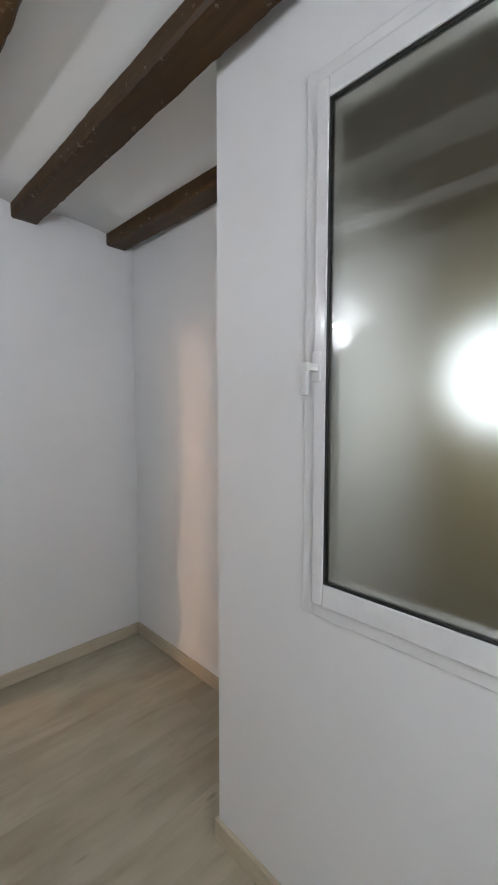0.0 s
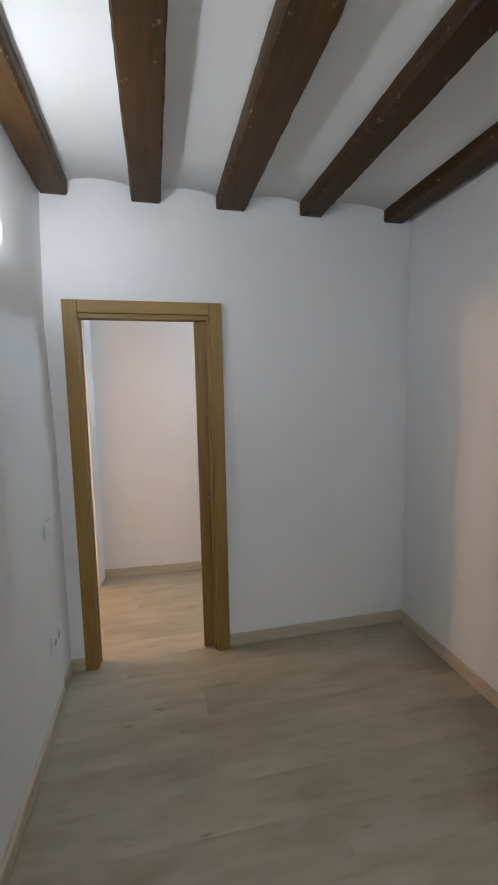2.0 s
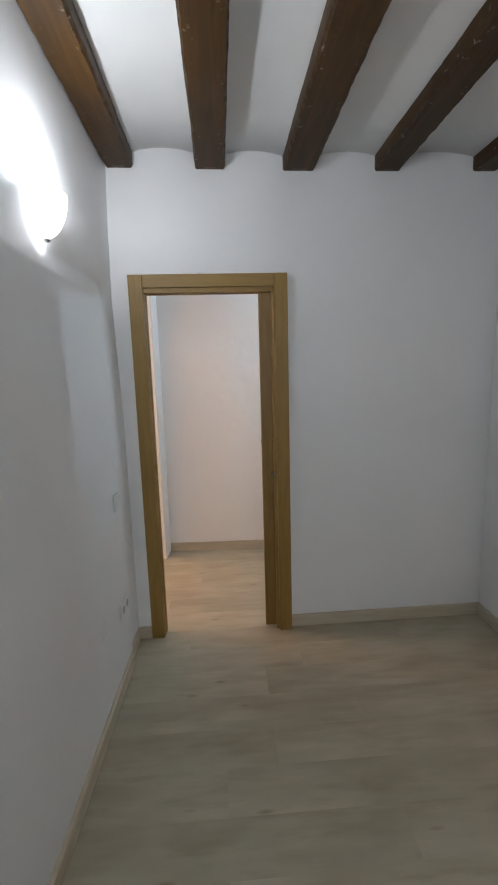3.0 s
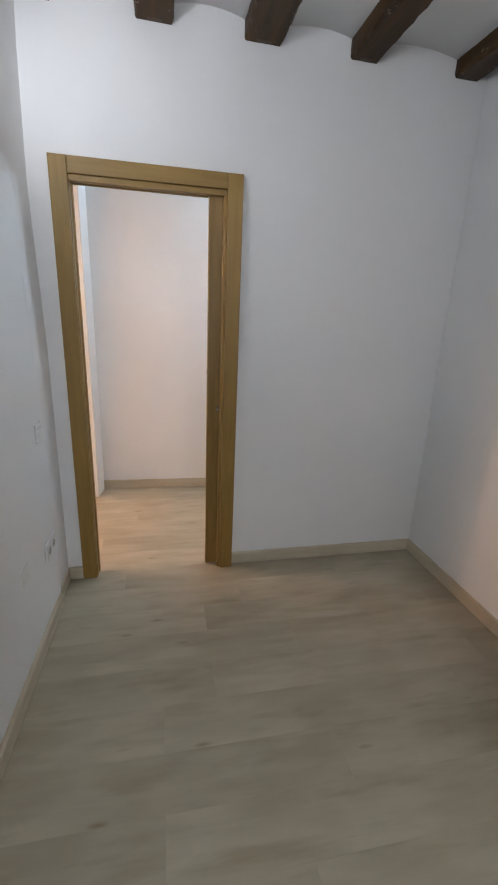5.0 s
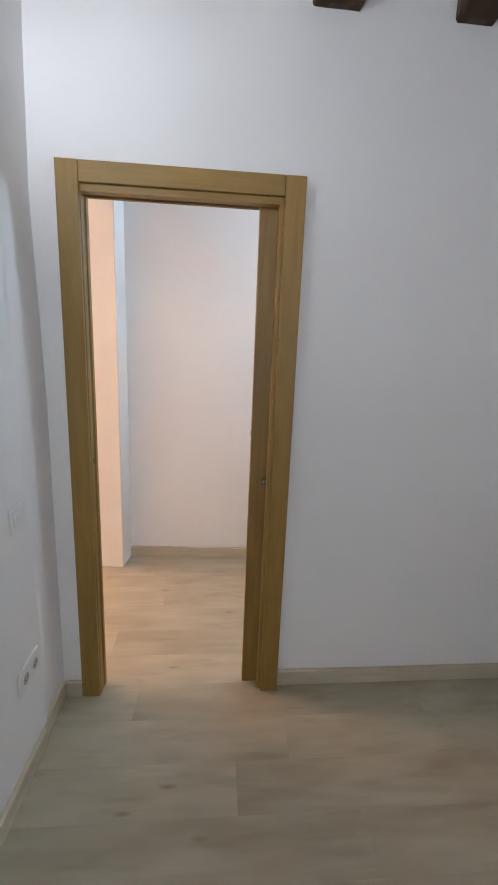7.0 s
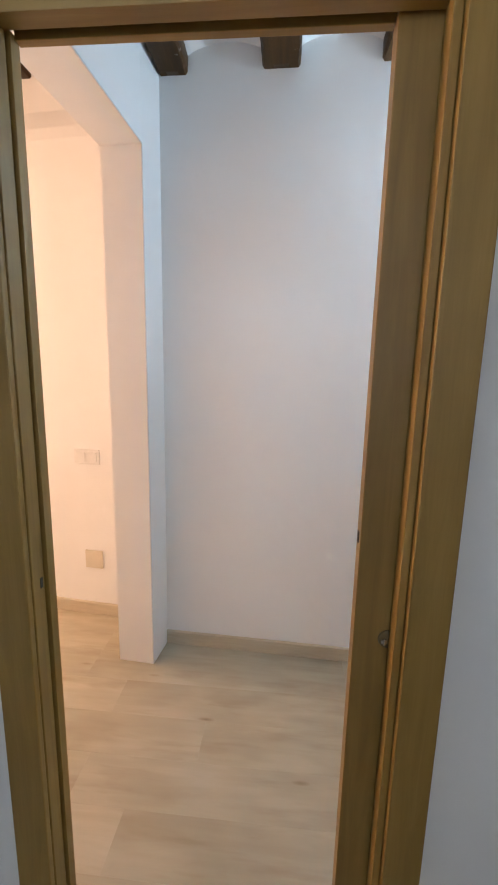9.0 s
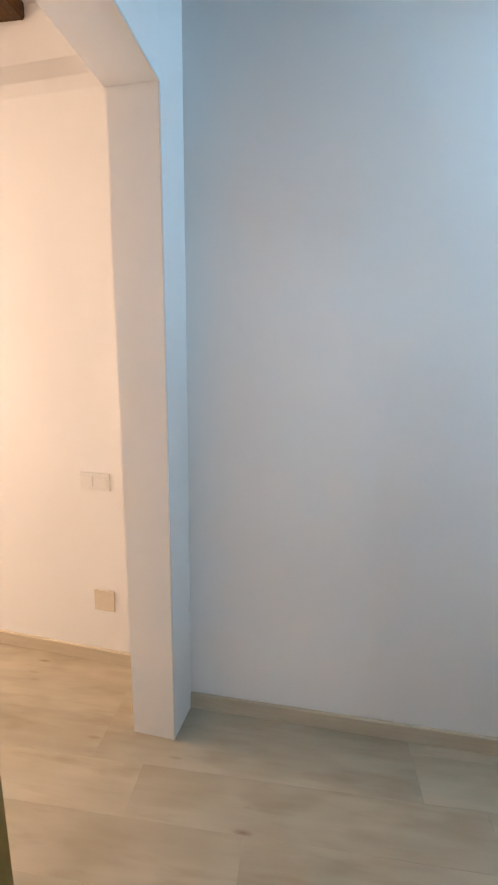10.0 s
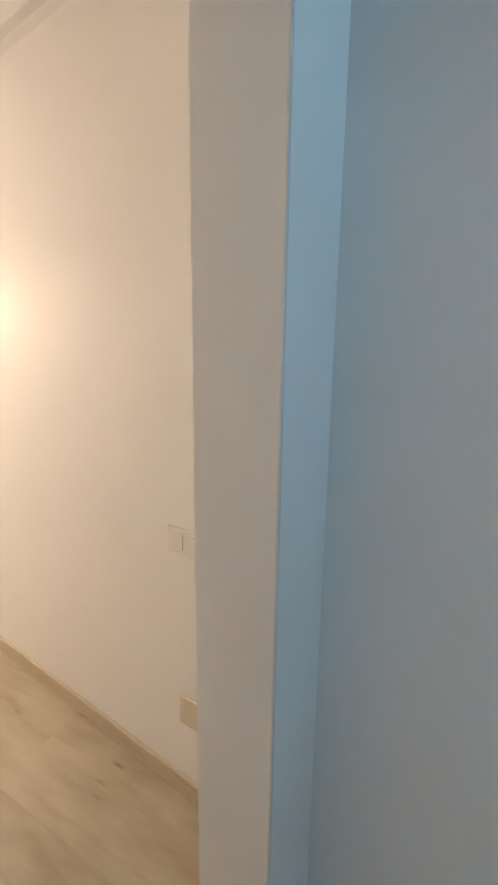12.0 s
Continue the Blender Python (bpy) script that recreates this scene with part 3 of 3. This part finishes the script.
bowl_sconce((-0.024, SCONCE_1[1], SCONCE_1[2]), 0.0, GLOW, "white opal glass half bowl sconce, lit, on the white plaster wall")
# body of the added fill lamp, out of view
bowl_sconce((SCONCE_FILL[0], SCONCE_FILL[1] + 0.004, SCONCE_FILL[2]), math.pi / 2, GLOW, "unseen half bowl sconce, lit, added on the back wall as fill light")
bowl_sconce((SCONCE_2[0], SCONCE_2[1] - 0.004, SCONCE_2[2]), -math.pi / 2, GLOW2, "cool white half bowl sconce, lit, on the second room's wall")


def globe(place, r, mat, label, ceiling_z, name="pendant_lamp"):
    s = empty(name, place, label, "lamp")
    bm = bmesh.new()
    bmesh.ops.create_uvsphere(bm, u_segments=28, v_segments=18, radius=r)
    g = link("globe", bm, mat, s, "", True)
    g.visible_shadow = False
    bm = bmesh.new()
    bmesh.ops.create_cone(bm, cap_ends=True, segments=16, radius1=0.012, radius2=0.012, depth=0.03)
    bmesh.ops.translate(bm, vec=(0, 0, r + 0.012), verts=bm.verts)
    link("cap", bm, CHROME, s)
    bm = bmesh.new()
    top = ceiling_z - place[2]
    bmesh.ops.create_cone(bm, cap_ends=True, segments=10, radius1=0.003, radius2=0.003, depth=top - r - 0.02)
    bmesh.ops.translate(bm, vec=(0, 0, (top + r + 0.02) / 2), verts=bm.verts)
    link("cord", bm, PLASTIC, s)
    return s


globe(HALL_LAMP, 0.12, GLOW_WARM, "warm opal globe hanging at the end of the hall, lit", 2.98)
# added globe round the hall's fill bulb
globe(HALL_FILL, 0.12, GLOW_WARM, "unseen warm opal globe, lit, added in the hall as fill light", 2.98)
globe((2.50, -2.14, 1.71), 0.22, GLOW_BACK, "white globe lamp, lit, behind the frosted window", 2.48)


# ---- switches and sockets ----
def plate(name, centre, normal, w, h, kind, label, category, mat=PLASTIC):
    """A wall plate with its rocker or socket wells; the normal is an angle in the plan."""
    s = empty(name, centre, label, category)
    turn = Matrix.Rotation(normal - math.pi / 2, 4, "Z")

    def add(nm, lo, hi, mat, bev=0.0, lab=""):
        bm = box(bmesh.new(), lo, hi, bev)
        bmesh.ops.transform(bm, matrix=turn, verts=bm.verts)
        return link(nm, bm, mat, s, lab)

    def disc(nm, x, z, r, y, depth, mat):
        bm = bmesh.new()
        bmesh.ops.create_cone(bm, cap_ends=True, segments=28, radius1=r, radius2=r, depth=depth)
        bmesh.ops.transform(bm, matrix=turn @ Matrix.Translation((x, y, z)) @ Matrix.Rotation(radians(90), 4, "X"), verts=bm.verts)
        return link(nm, bm, mat, s)
    add("face_plate", (-w / 2, 0, -h / 2), (w / 2, 0.009, h / 2), mat, 0.003)
    units = max(1, round(w / 0.075))
    for i in range(units):
        x = (i - (units - 1) / 2) * 0.071
        if kind == "rocker":
            add("rocker", (x - 0.0265, 0.0092, -0.0265), (x + 0.0265, 0.0130, 0.0265), PLASTIC, 0.002)
        elif kind == "socket":
            add("insert", (x - 0.0265, 0.0092, -0.0265), (x + 0.0265, 0.0105, 0.0265), PLASTIC, 0.0006)
            disc("well", x, 0, 0.0195, 0.0108, 0.001, WELL_SHADE)
            for k in (-1, 1):
                disc("hole", x + k * 0.0095, 0, 0.0028, 0.0115, 0.001, HOLLOW_SHADE)
    return s


BEIGE = plain("beige_plastic", (0.68, 0.62, 0.51), 0.45)
# socket wells are flat discs, the shade in them painted as grey
WELL_SHADE = plain("socket_well_shade", (0.42, 0.42, 0.42), 0.5)
plate("light_switch", (left_x(-0.32, 0.96) + 0.001, -0.315, 0.962), 0.0, 0.085, 0.085, "rocker", "white plastic rocker switch by the door", "light switch")
plate("double_socket", (left_x(-0.32, 0.4) + 0.001, -0.318, 0.398), 0.0, 0.152, 0.083, "socket", "white double socket low on the wall by the door", "socket")
plate("blank_cover", (left_x(-0.66, 0.45) - 0.0055, -0.650, 0.465), 0.0, 0.10, 0.085, "blank", "white blank cover plate low on the wall", "cover plate")
ang = math.atan2(-1, -0.099)
plate("double_switch", (-0.49, hall_y(-0.49) - 0.001, 0.975), ang, 0.155, 0.085, "rocker", "pale double rocker switch in the warm lit hall", "light switch")
plate("hall_cover_plate", (-0.475, hall_y(-0.475) - 0.001, 0.355), ang, 0.11, 0.11, "blank", "square beige cover plate low on the hall wall", "cover plate", BEIGE)


# ---- floor of laminate boards ----
sub = boxed("floor", (-3.5, BACK - 0.1, -0.12), (3.6, 2.1, -0.012), plain("screed", (0.12, 0.10, 0.08), 0.8), label="")
tagged(sub, "pale greyed oak laminate floor, boards laid across the room", "", kind="structure")
BW, BL = 0.192, 1.26


def board_mesh(length):
    bm = bmesh.new()
    g, c = 0.0001, 0.0003
    lo = [bm.verts.new((x, y, -0.012)) for x, y in ((g, g), (length - g, g), (length - g, BW - g), (g, BW - g))]
    md = [bm.verts.new((x, y, -c)) for x, y in ((g, g), (length - g, g), (length - g, BW - g), (g, BW - g))]
    hi = [bm.verts.new((x, y, 0)) for x, y in ((g + c, g + c), (length - g - c, g + c), (length - g - c, BW - g - c), (g + c, BW - g - c))]
    bm.faces.new(hi)
    for a, b in ((lo, md), (md, hi)):
        for i in range(4):
            j = (i + 1) % 4
            bm.faces.new((a[i], a[j], b[j], b[i]))
    mesh = bpy.data.meshes.new("plank")
    bm.normal_update()
    bm.to_mesh(mesh)
    bm.free()
    mesh.materials.append(BOARD)
    return mesh


MESHES = {}
rng = random.Random(5)
bpy.context.view_layer.update()
floor_at = sub.matrix_world.translation
row = 0
y = BACK - 0.08
while y < 1.95:
    lo_x, hi_x = (-0.12, 3.5) if y < -1.5 else ((-0.12, 2.4) if y < -0.1 else (-3.45, 2.4))
    x = lo_x - rng.choice([0.0, 0.42, 0.84, 0.21, 0.63])
    while x < hi_x:
        a, b = max(x, lo_x), min(x + BL, hi_x)
        if b - a > 0.05:
            key = round(b - a, 2)
            if key not in MESHES:
                MESHES[key] = board_mesh(b - a)
            ob = new("plank", MESHES[key])
            ob.parent = sub
            ob.location = Vector((a, y, 0)) - floor_at
        x += BL
    y += BW
    row += 1
